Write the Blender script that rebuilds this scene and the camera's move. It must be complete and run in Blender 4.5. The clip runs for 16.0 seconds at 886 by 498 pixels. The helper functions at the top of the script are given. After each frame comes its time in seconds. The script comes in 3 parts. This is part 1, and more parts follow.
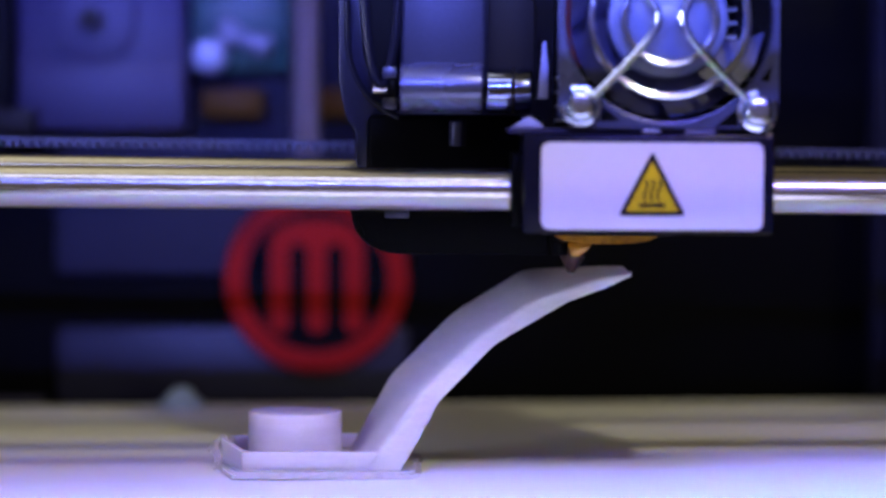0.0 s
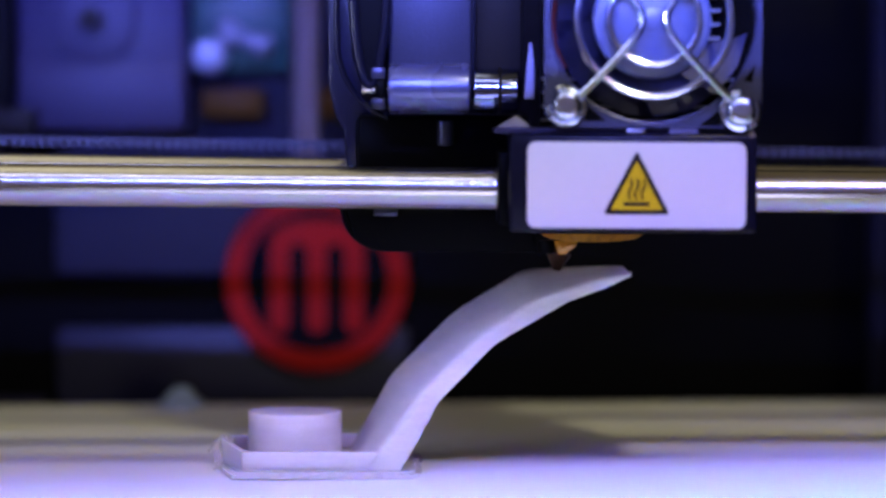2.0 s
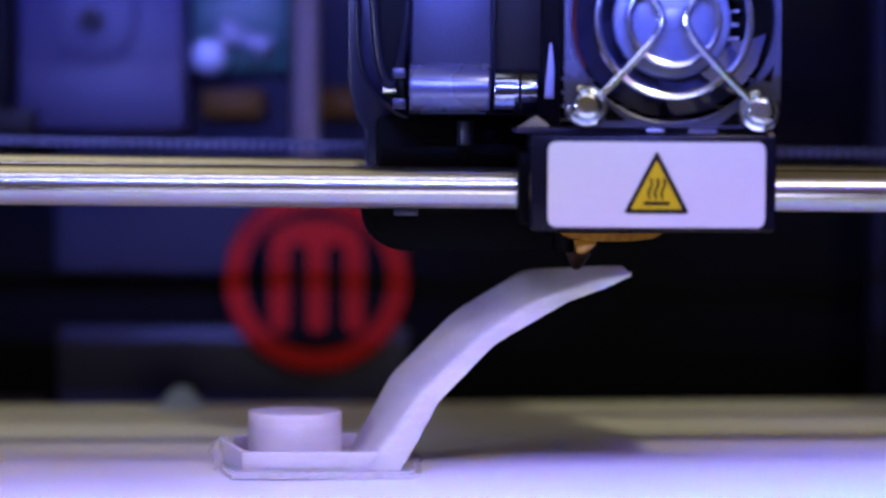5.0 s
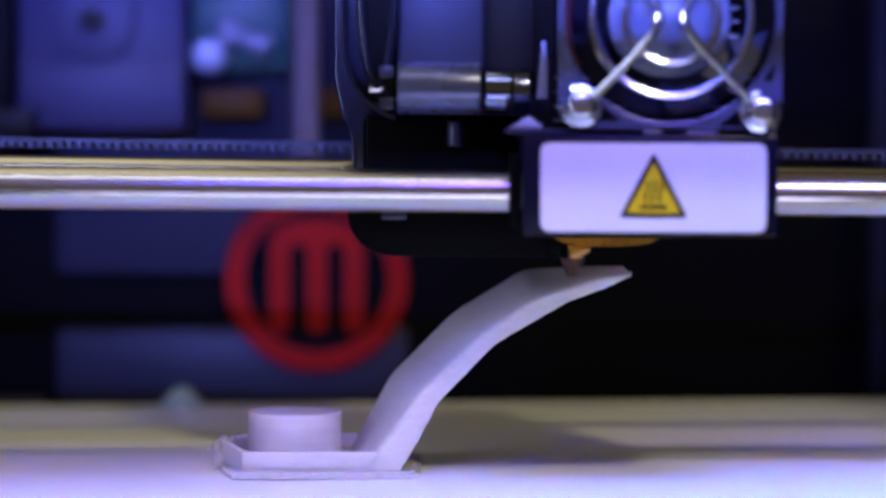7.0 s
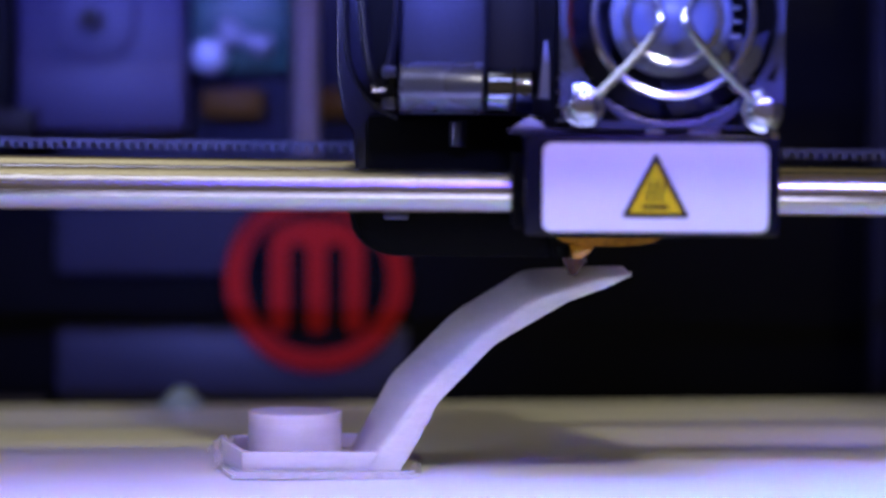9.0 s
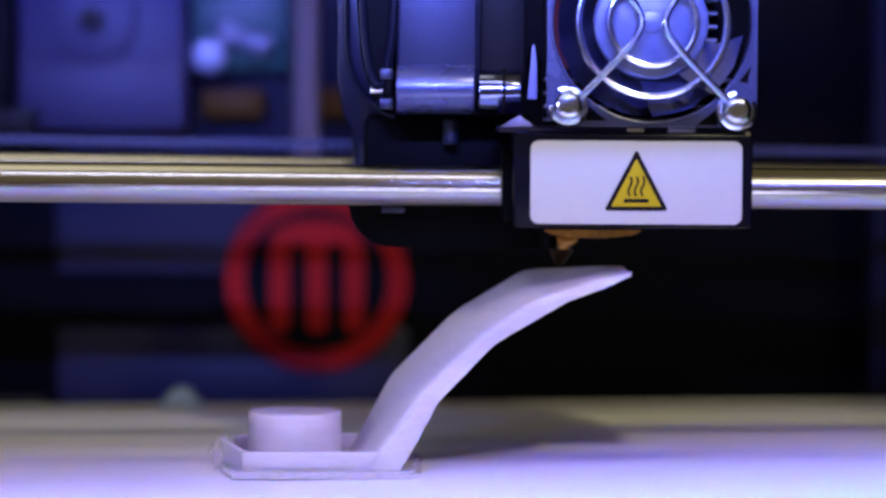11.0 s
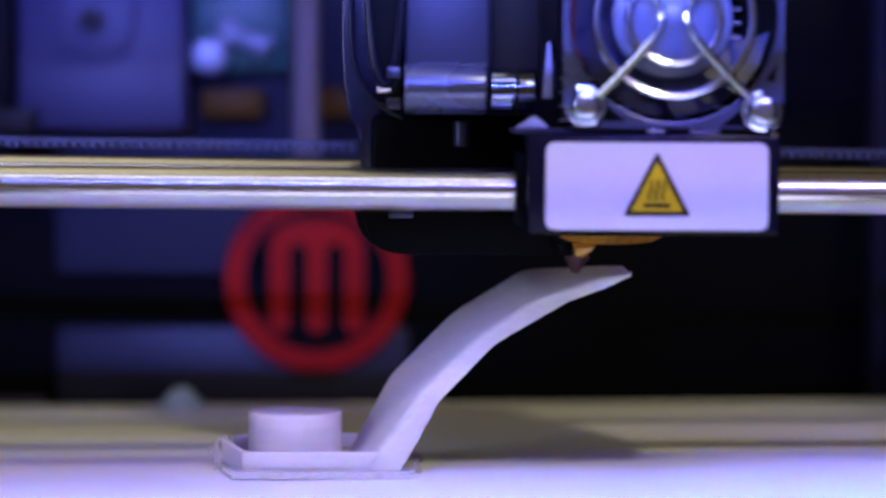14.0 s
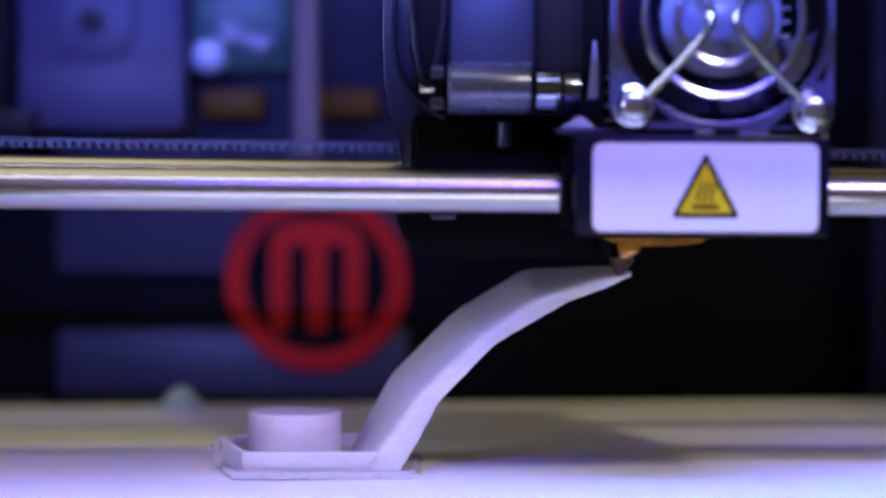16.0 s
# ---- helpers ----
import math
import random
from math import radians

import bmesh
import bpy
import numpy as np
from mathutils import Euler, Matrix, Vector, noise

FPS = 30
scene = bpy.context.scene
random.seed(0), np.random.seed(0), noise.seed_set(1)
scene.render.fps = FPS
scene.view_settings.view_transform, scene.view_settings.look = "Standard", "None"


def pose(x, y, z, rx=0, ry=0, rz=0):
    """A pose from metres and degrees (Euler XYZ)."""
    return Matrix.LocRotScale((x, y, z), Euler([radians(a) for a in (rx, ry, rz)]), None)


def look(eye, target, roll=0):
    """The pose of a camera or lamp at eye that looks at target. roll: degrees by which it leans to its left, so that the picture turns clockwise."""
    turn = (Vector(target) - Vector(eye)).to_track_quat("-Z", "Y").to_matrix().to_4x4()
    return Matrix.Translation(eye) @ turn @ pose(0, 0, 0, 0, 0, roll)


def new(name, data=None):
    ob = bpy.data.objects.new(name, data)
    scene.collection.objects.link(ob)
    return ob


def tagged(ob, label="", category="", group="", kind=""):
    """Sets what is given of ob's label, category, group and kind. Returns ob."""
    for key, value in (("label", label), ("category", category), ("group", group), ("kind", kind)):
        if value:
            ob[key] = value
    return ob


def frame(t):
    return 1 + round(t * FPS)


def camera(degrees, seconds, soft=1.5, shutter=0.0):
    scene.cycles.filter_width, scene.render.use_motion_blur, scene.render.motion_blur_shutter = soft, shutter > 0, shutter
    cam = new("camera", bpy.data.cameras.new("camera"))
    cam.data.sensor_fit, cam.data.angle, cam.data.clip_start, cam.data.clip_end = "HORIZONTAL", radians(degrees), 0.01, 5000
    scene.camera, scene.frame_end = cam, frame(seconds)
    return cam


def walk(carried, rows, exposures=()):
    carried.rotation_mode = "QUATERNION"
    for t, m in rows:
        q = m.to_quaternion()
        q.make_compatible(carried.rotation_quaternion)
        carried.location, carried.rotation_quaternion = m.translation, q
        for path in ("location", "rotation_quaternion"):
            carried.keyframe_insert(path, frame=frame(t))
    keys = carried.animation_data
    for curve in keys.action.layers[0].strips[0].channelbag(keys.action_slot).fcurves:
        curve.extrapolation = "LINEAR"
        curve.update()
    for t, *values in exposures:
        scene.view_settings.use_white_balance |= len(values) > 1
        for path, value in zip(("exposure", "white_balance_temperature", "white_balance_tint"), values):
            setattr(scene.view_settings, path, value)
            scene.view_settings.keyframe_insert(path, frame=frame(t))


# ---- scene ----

from mathutils import Vector as V

# camera: a macro lens in front of the printer's opening, standing still
EYE = (0.0, -0.555, 0.0712)
cam = camera(17.83, 16.0, soft=2.8, shutter=0.5)
cam.data.dof.use_dof = True
cam.data.dof.focus_distance = 0.547
cam.data.dof.aperture_fstop = 7.4
AIM = pose(*EYE, 90 - 2.897, 0, 0)
walk(cam, [(0.0, AIM), (16.0, AIM)])

# ---- light ----
world = bpy.data.worlds.new("room_air")
scene.world = world
world.use_nodes = True
bg = world.node_tree.nodes["Background"]
bg.inputs["Color"].default_value = (1.0, 0.86, 0.62, 1)
bg.inputs["Strength"].default_value = 0.10


def lamp(name, at, to, size, size_y, power, colour, spread=180):
    data = bpy.data.lights.new(name, "AREA")
    data.shape, data.size, data.size_y = "RECTANGLE", size, size_y
    data.energy, data.color, data.spread = power, colour, radians(spread)
    ob = new(name, data)
    ob.matrix_world = look(at, to)
    return ob


# red, green and blue diodes over the front of the bed; place and bar invented
lamp("led_strip_red", (0.0, -0.100, 0.101), (-0.010, -0.048, 0.0), 0.34, 0.006, 0.021, (1.0, 0.10, 0.16), 67)
lamp("led_strip_green", (0.0, -0.101, 0.101), (-0.009, -0.062, 0.0), 0.34, 0.006, 0.029, (0.08, 1.0, 0.16), 57)
lamp("led_strip_blue", (0.0, -0.099, 0.101), (-0.013, -0.038, 0.0), 0.34, 0.006, 0.137, (0.04, 0.06, 1.0), 62)
# added unseen fill: level, narrow-beamed and blue, to brighten the fan and motor
lamp("fill_level", (-0.04, -0.168, 0.134), (-0.035, 0.0, 0.111), 0.23, 0.003, 0.34, (0.16, 0.20, 1.0), 46)
# added unseen fill, short and low at the front sill, for print and label
lamp("fill_sill", (0.0, -0.158, -0.012), (-0.005, 0.0, 0.016), 0.18, 0.05, 0.072, (0.54, 0.53, 0.90), 105)
# bright diodes along the top of the front opening, cool white at one side and pink at the other
lamp("led_strip_top_cool", (-0.075, -0.166, 0.272), (-0.06, 0.0, 0.06), 0.22, 0.03, 0.07, (0.76, 0.77, 1.0), 120)
lamp("led_strip_top_pink", (0.108, -0.166, 0.184), (0.08, 0.0, 0.06), 0.13, 0.006, 0.011, (1.0, 0.40, 0.95))
# a short upright strip at the side of the front opening
lamp("led_strip_side", (-0.184, -0.150, 0.085), (0.03, -0.02, 0.050), 0.006, 0.13, 0.034, (0.57, 0.61, 1.0), 46)
# added unseen blue fill at the rear beam, towards the back panel
lamp("fill_back", (-0.05, 0.089, 0.142), (-0.05, 0.16, 0.115), 0.20, 0.004, 0.085, (0.15, 0.10, 1.0), 115)
# warm room light: one lamp high in front of the printer, one that washes the ceiling, one on the wall
lamp("front_lamp", (0.68, -1.68, 1.52), (0.0, 0.05, 0.0), 0.12, 0.12, 20.0, (1.0, 0.94, 0.55))
lamp("up_light", (-0.5, 1.1, 0.9), (-0.1, 0.5, 1.7), 0.3, 0.3, 5.0, (1.0, 0.90, 0.52))
# a long warm-white lamp on the ceiling over the printer
lamp("ceiling_lamp", (-0.34, 0.05, 1.66), (-0.34, 0.05, 0.0), 0.5, 1.0, 2.2, (1.0, 0.93, 0.66))
lamp("wall_lamp", (-0.6, -1.6, 1.5), (-0.3, -2.6, 0.7), 0.4, 0.4, 4.0, (1.0, 0.80, 0.40))
scene.view_settings.exposure = 0.0


# ---- materials ----
def mat(name, colour, rough=0.5, metal=0.0, grain=900.0, vary=0.15, bump=0.1, stain=60.0, spec=0.5,
        transmission=0.0, subsurface=0.0, streak=(1, 1, 1)):
    m = bpy.data.materials.new(name)
    m.use_nodes = True
    t = m.node_tree
    n, link = t.nodes, t.links.new
    b = n["Principled BSDF"]
    b.inputs["Metallic"].default_value = metal
    b.inputs["Specular IOR Level"].default_value = spec
    b.inputs["Transmission Weight"].default_value = transmission
    if subsurface:
        b.inputs["Subsurface Weight"].default_value = subsurface
        b.inputs["Subsurface Radius"].default_value = (1, 0.9, 0.9)
        b.inputs["Subsurface Scale"].default_value = 0.005
    co = n.new("ShaderNodeTexCoord")
    mp = n.new("ShaderNodeMapping")
    mp.inputs["Scale"].default_value = streak
    link(co.outputs["Object"], mp.inputs["Vector"])
    fine, broad = n.new("ShaderNodeTexNoise"), n.new("ShaderNodeTexNoise")
    fine.inputs["Scale"].default_value, fine.inputs["Detail"].default_value = grain, 4
    broad.inputs["Scale"].default_value, broad.inputs["Detail"].default_value = stain, 3
    for x in (fine, broad):
        link(mp.outputs["Vector"], x.inputs["Vector"])
    both = n.new("ShaderNodeMath")
    both.operation = "ADD"
    link(fine.outputs["Fac"], both.inputs[0])
    link(broad.outputs["Fac"], both.inputs[1])
    ramp = n.new("ShaderNodeMapRange")
    ramp.inputs["From Min"].default_value, ramp.inputs["From Max"].default_value = 0.6, 1.4
    ramp.inputs["To Min"].default_value, ramp.inputs["To Max"].default_value = 1 - vary, 1 + vary
    link(both.outputs[0], ramp.inputs["Value"])
    mul = n.new("ShaderNodeVectorMath")
    mul.operation = "SCALE"
    mul.inputs[0].default_value = colour
    link(ramp.outputs[0], mul.inputs["Scale"])
    link(mul.outputs["Vector"], b.inputs["Base Color"])
    rr = n.new("ShaderNodeMapRange")
    rr.inputs["To Min"].default_value, rr.inputs["To Max"].default_value = max(0.02, rough * 0.8), min(1, rough * 1.2)
    link(broad.outputs["Fac"], rr.inputs["Value"])
    link(rr.outputs[0], b.inputs["Roughness"])
    if bump:
        bp = n.new("ShaderNodeBump")
        bp.inputs["Strength"].default_value, bp.inputs["Distance"].default_value = bump, 0.0004
        link(fine.outputs["Fac"], bp.inputs["Height"])
        link(bp.outputs["Normal"], b.inputs["Normal"])
    return m


STEEL = mat("rod_steel", (0.45, 0.435, 0.42), 0.25, 1.0, 2500, 0.06, 0.0, 40, streak=(0.05, 1, 1))
# dark moulded plastic with its blue sheen put into the base colour
SHEENPLASTIC = mat("sheen_moulded_plastic", (0.006, 0.006, 0.016), 0.25, 0, 1200, 0.3, 0.08, spec=0.25)
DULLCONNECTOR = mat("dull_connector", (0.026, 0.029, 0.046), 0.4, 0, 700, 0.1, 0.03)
SHIMPLATE = mat("pale_plastic_shim", (0.16, 0.155, 0.27), 0.4, 0, 900, 0.1, 0.05)
ZINC = mat("zinc_wire", (0.58, 0.64, 0.84), 0.19, 1.0, 900, 0.12, 0.10, 220)
BLADE = mat("fan_blade", (0.045, 0.047, 0.11), 0.4, 0, 1200, 0.2, 0.05, spec=0.2)
FIN = mat("dark_fin", (0.14, 0.14, 0.15), 0.4, 0.6, 1500, 0.1, 0.05)
DARKCHROME = mat("dark_polished_steel", (0.20, 0.23, 0.45), 0.13, 1.0, 1500, 0.15, 0.08)
DARKPLATE = mat("dull_dark_plate", (0.006, 0.006, 0.016), 0.5, 0, 900, 0.2, 0.08, spec=0.1)
CHROME = mat("bright_steel", (0.75, 0.74, 0.72), 0.2, 1.0, 1500, 0.08, 0.04)
ALU = mat("brushed_aluminium", (0.62, 0.62, 0.64), 0.35, 1.0, 2500, 0.1, 0.05)
BLACK = mat("black_plastic", (0.0016, 0.0016, 0.002), 0.45, 0, 1800, 0.25, 0.15, spec=0.025)
# the slight blue in this black stands in for reflected blue light
GLOSSBLACK = mat("glossy_black_plastic", (0.004, 0.004, 0.009), 0.24, 0, 1200, 0.2, 0.05, spec=0.08)
FANPLASTIC = mat("fan_plastic", (0.034, 0.037, 0.085), 0.26, 0, 1200, 0.2, 0.05, spec=0.5)
HUB = mat("fan_hub_grey", (0.082, 0.095, 0.20), 0.3, 0, 700, 0.1, 0.04)
MOTORPAINT = mat("motor_body", (0.022, 0.023, 0.046), 0.3, 0.5, 1500, 0.15, 0.1)
ROLLER = mat("satin_blue_steel", (0.075, 0.08, 0.17), 0.27, 0.6, 1500, 0.12, 0.05)
MOTORCAP = mat("motor_cap_dark", (0.007, 0.006, 0.006), 0.4, 0, 1500, 0.15, 0.1, spec=0.04)
WHITE = mat("white_label", (0.455, 0.435, 0.42), 0.45, 0, 600, 0.03, 0.02)
YELLOW = mat("warning_yellow", (0.43, 0.31, 0.001), 0.5, 0, 600, 0.05, 0.02, spec=0.2)
INK = mat("black_ink", (0.006, 0.004, 0.006), 0.55, 0, 600, 0.1, 0.0, spec=0.1)
KAPTON = mat("kapton_tape", (0.26, 0.11, 0.004), 0.22, 0.3, 900, 0.45, 0.25, 300)
BRASS = mat("burnt_brass", (0.045, 0.021, 0.012), 0.3, 0.8, 700, 0.7, 0.5, 420)
PLA = mat("printed_plastic", (0.575, 0.535, 0.54), 0.5, 0, 1500, 0.12, 0.14, 140, subsurface=0.75, streak=(1, 1, 5))
STRING = mat("plastic_string", (0.5, 0.47, 0.42), 0.4, 0, 1500, 0.1, 0.0)
BED = mat("taped_bed", (0.80, 0.79, 0.77), 0.55, 0, 1200, 0.06, 0.15, 25)
BEDEDGE = mat("bed_platform_black", (0.02, 0.02, 0.02), 0.5, 0, 900, 0.2, 0.1)
PANEL = mat("black_steel_panel", (0.002, 0.002, 0.0025), 0.5, 0, 1500, 0.2, 0.1, spec=0.03)
NAVY = mat("painted_cover_plate", (0.0135, 0.0135, 0.028), 0.4, 0, 900, 0.15, 0.08, spec=0.2)
RED = mat("red_print", (0.235, 0.007, 0.0055), 0.6, 0, 900, 0.1, 0.05, spec=0.06)
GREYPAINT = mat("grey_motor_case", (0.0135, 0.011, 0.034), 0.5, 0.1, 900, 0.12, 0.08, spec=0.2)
BELT = mat("rubber_belt", (0.02, 0.02, 0.036), 0.5, 0, 1500, 0.2, 0.1)
SCREWGREY = mat("ribbed_grey_tube", (0.14, 0.115, 0.115), 0.45, 0.2, 1200, 0.1, 0.1)
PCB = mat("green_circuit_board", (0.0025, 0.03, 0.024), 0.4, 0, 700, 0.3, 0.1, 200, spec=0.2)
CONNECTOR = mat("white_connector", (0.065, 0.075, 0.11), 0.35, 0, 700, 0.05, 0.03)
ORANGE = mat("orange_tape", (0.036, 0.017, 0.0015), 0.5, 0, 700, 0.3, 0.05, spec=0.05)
REDWIRE = mat("red_wire", (0.05, 0.004, 0.006), 0.35, 0, 700, 0.1, 0.02)
CLIPWHITE = mat("white_clip", (0.46, 0.60, 0.80), 0.4, 0, 700, 0.05, 0.05)
WALLPAINT = mat("room_wall_paint", (0.45, 0.40, 0.32), 0.8, 0, 120, 0.06, 0.1, 2)
FLOORPAINT = mat("room_floor", (0.16, 0.12, 0.09), 0.5, 0, 80, 0.15, 0.1, 3)


# ---- shape helpers ----
def part(name, bm, material, parent=None, label="", smooth=True):
    me = bpy.data.meshes.new(name)
    bmesh.ops.recalc_face_normals(bm, faces=bm.faces)
    bm.to_mesh(me)
    bm.free()
    me.materials.append(material)
    if smooth:
        me.shade_smooth()
        me.set_sharp_from_angle(angle=radians(32))
    ob = new(name, me)
    if parent is not None:
        ob.parent = parent
    if label:
        ob["label"] = label
    return ob


def empty(name, at=(0, 0, 0)):
    ob = new(name)
    ob.empty_display_size = 0.01
    ob.location = at
    return ob


def box(x0, x1, y0, y1, z0, z1, bevel=0.0, seg=2, bm=None):
    """A box, given in millimetres."""
    one = bmesh.new()
    bmesh.ops.create_cube(one, size=1)
    for v in one.verts:
        v.co = V(((x0 + x1) / 2 + v.co.x * (x1 - x0), (y0 + y1) / 2 + v.co.y * (y1 - y0), (z0 + z1) / 2 + v.co.z * (z1 - z0))) * 0.001
    if bevel:
        bmesh.ops.bevel(one, geom=one.edges[:], offset=bevel * 0.001, segments=seg, affect="EDGES", profile=0.5)
    return merge(bm, one)


def merge(bm, one):
    if bm is None:
        return one
    me = bpy.data.meshes.new("tmp")
    one.to_mesh(me)
    one.free()
    bm.from_mesh(me)
    bpy.data.meshes.remove(me)
    return bm


def prism(outline, y0, y1, bevel=0.0, bm=None, seg=2):
    """An outline in x and z, in millimetres, pushed from y0 to y1."""
    one = bmesh.new()
    f = one.faces.new([one.verts.new((x * 0.001, y0 * 0.001, z * 0.001)) for x, z in outline])
    r = bmesh.ops.extrude_face_region(one, geom=[f])
    bmesh.ops.translate(one, vec=(0, (y1 - y0) * 0.001, 0), verts=[g for g in r["geom"] if isinstance(g, bmesh.types.BMVert)])
    if bevel:
        bmesh.ops.bevel(one, geom=one.edges[:], offset=bevel * 0.001, segments=seg, affect="EDGES", profile=0.5)
    return merge(bm, one)


def rounded(x0, x1, z0, z1, r, n=6):
    pts = []
    for cx, cz, a in ((x1 - r, z1 - r, 0), (x0 + r, z1 - r, 90), (x0 + r, z0 + r, 180), (x1 - r, z0 + r, 270)):
        for k in range(n + 1):
            w = radians(a + 90 * k / n)
            pts.append((cx + r * math.cos(w), cz + r * math.sin(w)))
    return pts


def cyl(p0, p1, r0, r1=None, seg=32, bm=None, bevel=0.0):
    """A cylinder or cone between two points, in millimetres."""
    one = bmesh.new()
    a, b = V(p0) * 0.001, V(p1) * 0.001
    r1 = r0 if r1 is None else r1
    bmesh.ops.create_cone(one, cap_ends=True, segments=seg, radius1=r0 * 0.001, radius2=r1 * 0.001, depth=(b - a).length)
    if bevel:
        ends = [e for e in one.edges if any(len(f.verts) > 4 for f in e.link_faces)]
        bmesh.ops.bevel(one, geom=ends, offset=bevel * 0.001, segments=3, affect="EDGES", profile=0.5)
    turn = (b - a).to_track_quat("Z", "Y").to_matrix().to_4x4()
    one.transform(Matrix.Translation((a + b) / 2) @ turn)
    return merge(bm, one)


def wire(points, r, seg=10, closed=False, bm=None):
    """A round wire through points, in millimetres."""
    one = bmesh.new()
    pts = [V(p) * 0.001 for p in points]
    n, rings, side = len(pts), [], None
    for i, p in enumerate(pts):
        before = pts[i - 1] if (i or closed) else p
        after = pts[(i + 1) % n] if (i < n - 1 or closed) else p
        d = (after - before).normalized()
        side = d.orthogonal().normalized() if side is None else (side - d * side.dot(d)).normalized()
        up = d.cross(side)
        rings.append([one.verts.new(p + (side * math.cos(k * math.tau / seg) + up * math.sin(k * math.tau / seg)) * r * 0.001) for k in range(seg)])
    for i in range(n if closed else n - 1):
        a, b = rings[i], rings[(i + 1) % n]
        for k in range(seg):
            one.faces.new((a[k], a[(k + 1) % seg], b[(k + 1) % seg], b[k]))
    if not closed:
        one.faces.new(rings[0])
        one.faces.new(rings[-1])
    return merge(bm, one)


def ring(cx, cz, y0, y1, r0, r1, seg=64, bm=None):
    """A flat ring or tube wall round the y axis, in millimetres."""
    one = bmesh.new()
    loops = []
    for r, y in ((r0, y0), (r1, y0), (r1, y1), (r0, y1)):
        loops.append([one.verts.new(((cx + r * math.cos(k * math.tau / seg)) * 0.001, y * 0.001, (cz + r * math.sin(k * math.tau / seg)) * 0.001)) for k in range(seg)])
    for i in range(4):
        a, b = loops[i], loops[(i + 1) % 4]
        for k in range(seg):
            one.faces.new((a[k], a[(k + 1) % seg], b[(k + 1) % seg], b[k]))
    return merge(bm, one)


# ---- the room and the printer's case ----
def setting(name, bm, material, label, category):
    return tagged(part(name, bm, material), label, category, kind="structure")


setting("floor", box(-2200, 2200, -2600, 1600, -210, -160), FLOORPAINT, "dark floor under the printer", "floor")
setting("ceiling", box(-2200, 2200, -2600, 1600, 1700, 1750), WALLPAINT, "plain pale ceiling of the room", "ceiling")
setting("wall_south", box(-2200, 2200, -2650, -2600, -160, 1700), WALLPAINT, "plain warm painted room wall", "wall")
setting("wall_north", box(-2200, 2200, 1600, 1650, -160, 1700), WALLPAINT, "plain warm painted room wall", "wall")
setting("wall_west", box(-2250, -2200, -2600, 1600, -160, 1700), WALLPAINT, "plain warm painted room wall", "wall")
setting("wall_east", box(2200, 2250, -2600, 1600, -160, 1700), WALLPAINT, "plain warm painted room wall", "wall")
setting("case_back_panel", box(-190, 190, 168, 173, -158, 240, 0.8), PANEL, "black steel back panel of the printer", "panel")
setting("case_side_panel", box(-195, -190, -170, 173, -158, 240, 0.8), PANEL, "black steel side panel of the printer", "panel")
setting("case_side_panel", box(190, 195, -170, 173, -158, 240, 0.8), PANEL, "black steel side panel of the printer", "panel")
setting("case_floor", box(-190, 190, -170, 167.6, -159, -154, 0.8), PANEL, "black steel bottom of the printer case", "panel")


# unseen bar, added only to carry the diode lamps over the bed
setting("added_strip_bar", box(-189.6, 189.6, -103, -97, 102, 104, 0.4), PANEL, "added unseen black bar over the light strip", "beam")
setting("case_front_sill", box(-189.6, 189.6, -170, -160, -158, 6, 0.4), PANEL, "black steel sill of the front frame", "sill")
setting("case_rear_beam", box(-189.6, 189.6, 78, 88, 136, 152, 0.8), PANEL, "black steel cross beam above the rods", "beam")


# ---- bed ----
def build_bed():
    bed = empty("print_bed")
    tagged(bed, "pale taped print bed plate of the printer", "print bed")
    part("bed_plate", box(-150, 150, -110, 122, -6, 0, 0.8), BED, bed)
    part("rear_tab", box(-135, -96.5, 122.2, 129, -4, 1.6, 0.6), GREYPAINT, bed)
    part("platform", box(-140, 140, -100, 110, -14, -6.2, 1.0), BEDEDGE, bed)
    part("platform_arm", box(-90, -70, 90, 167.5, -30, -14.2, 1.0), BEDEDGE, bed)
    part("platform_arm", box(70, 90, 90, 167.5, -30, -14.2, 1.0), BEDEDGE, bed)
    bed.rotation_euler = (0, radians(-0.40), 0)
    return bed


build_bed()


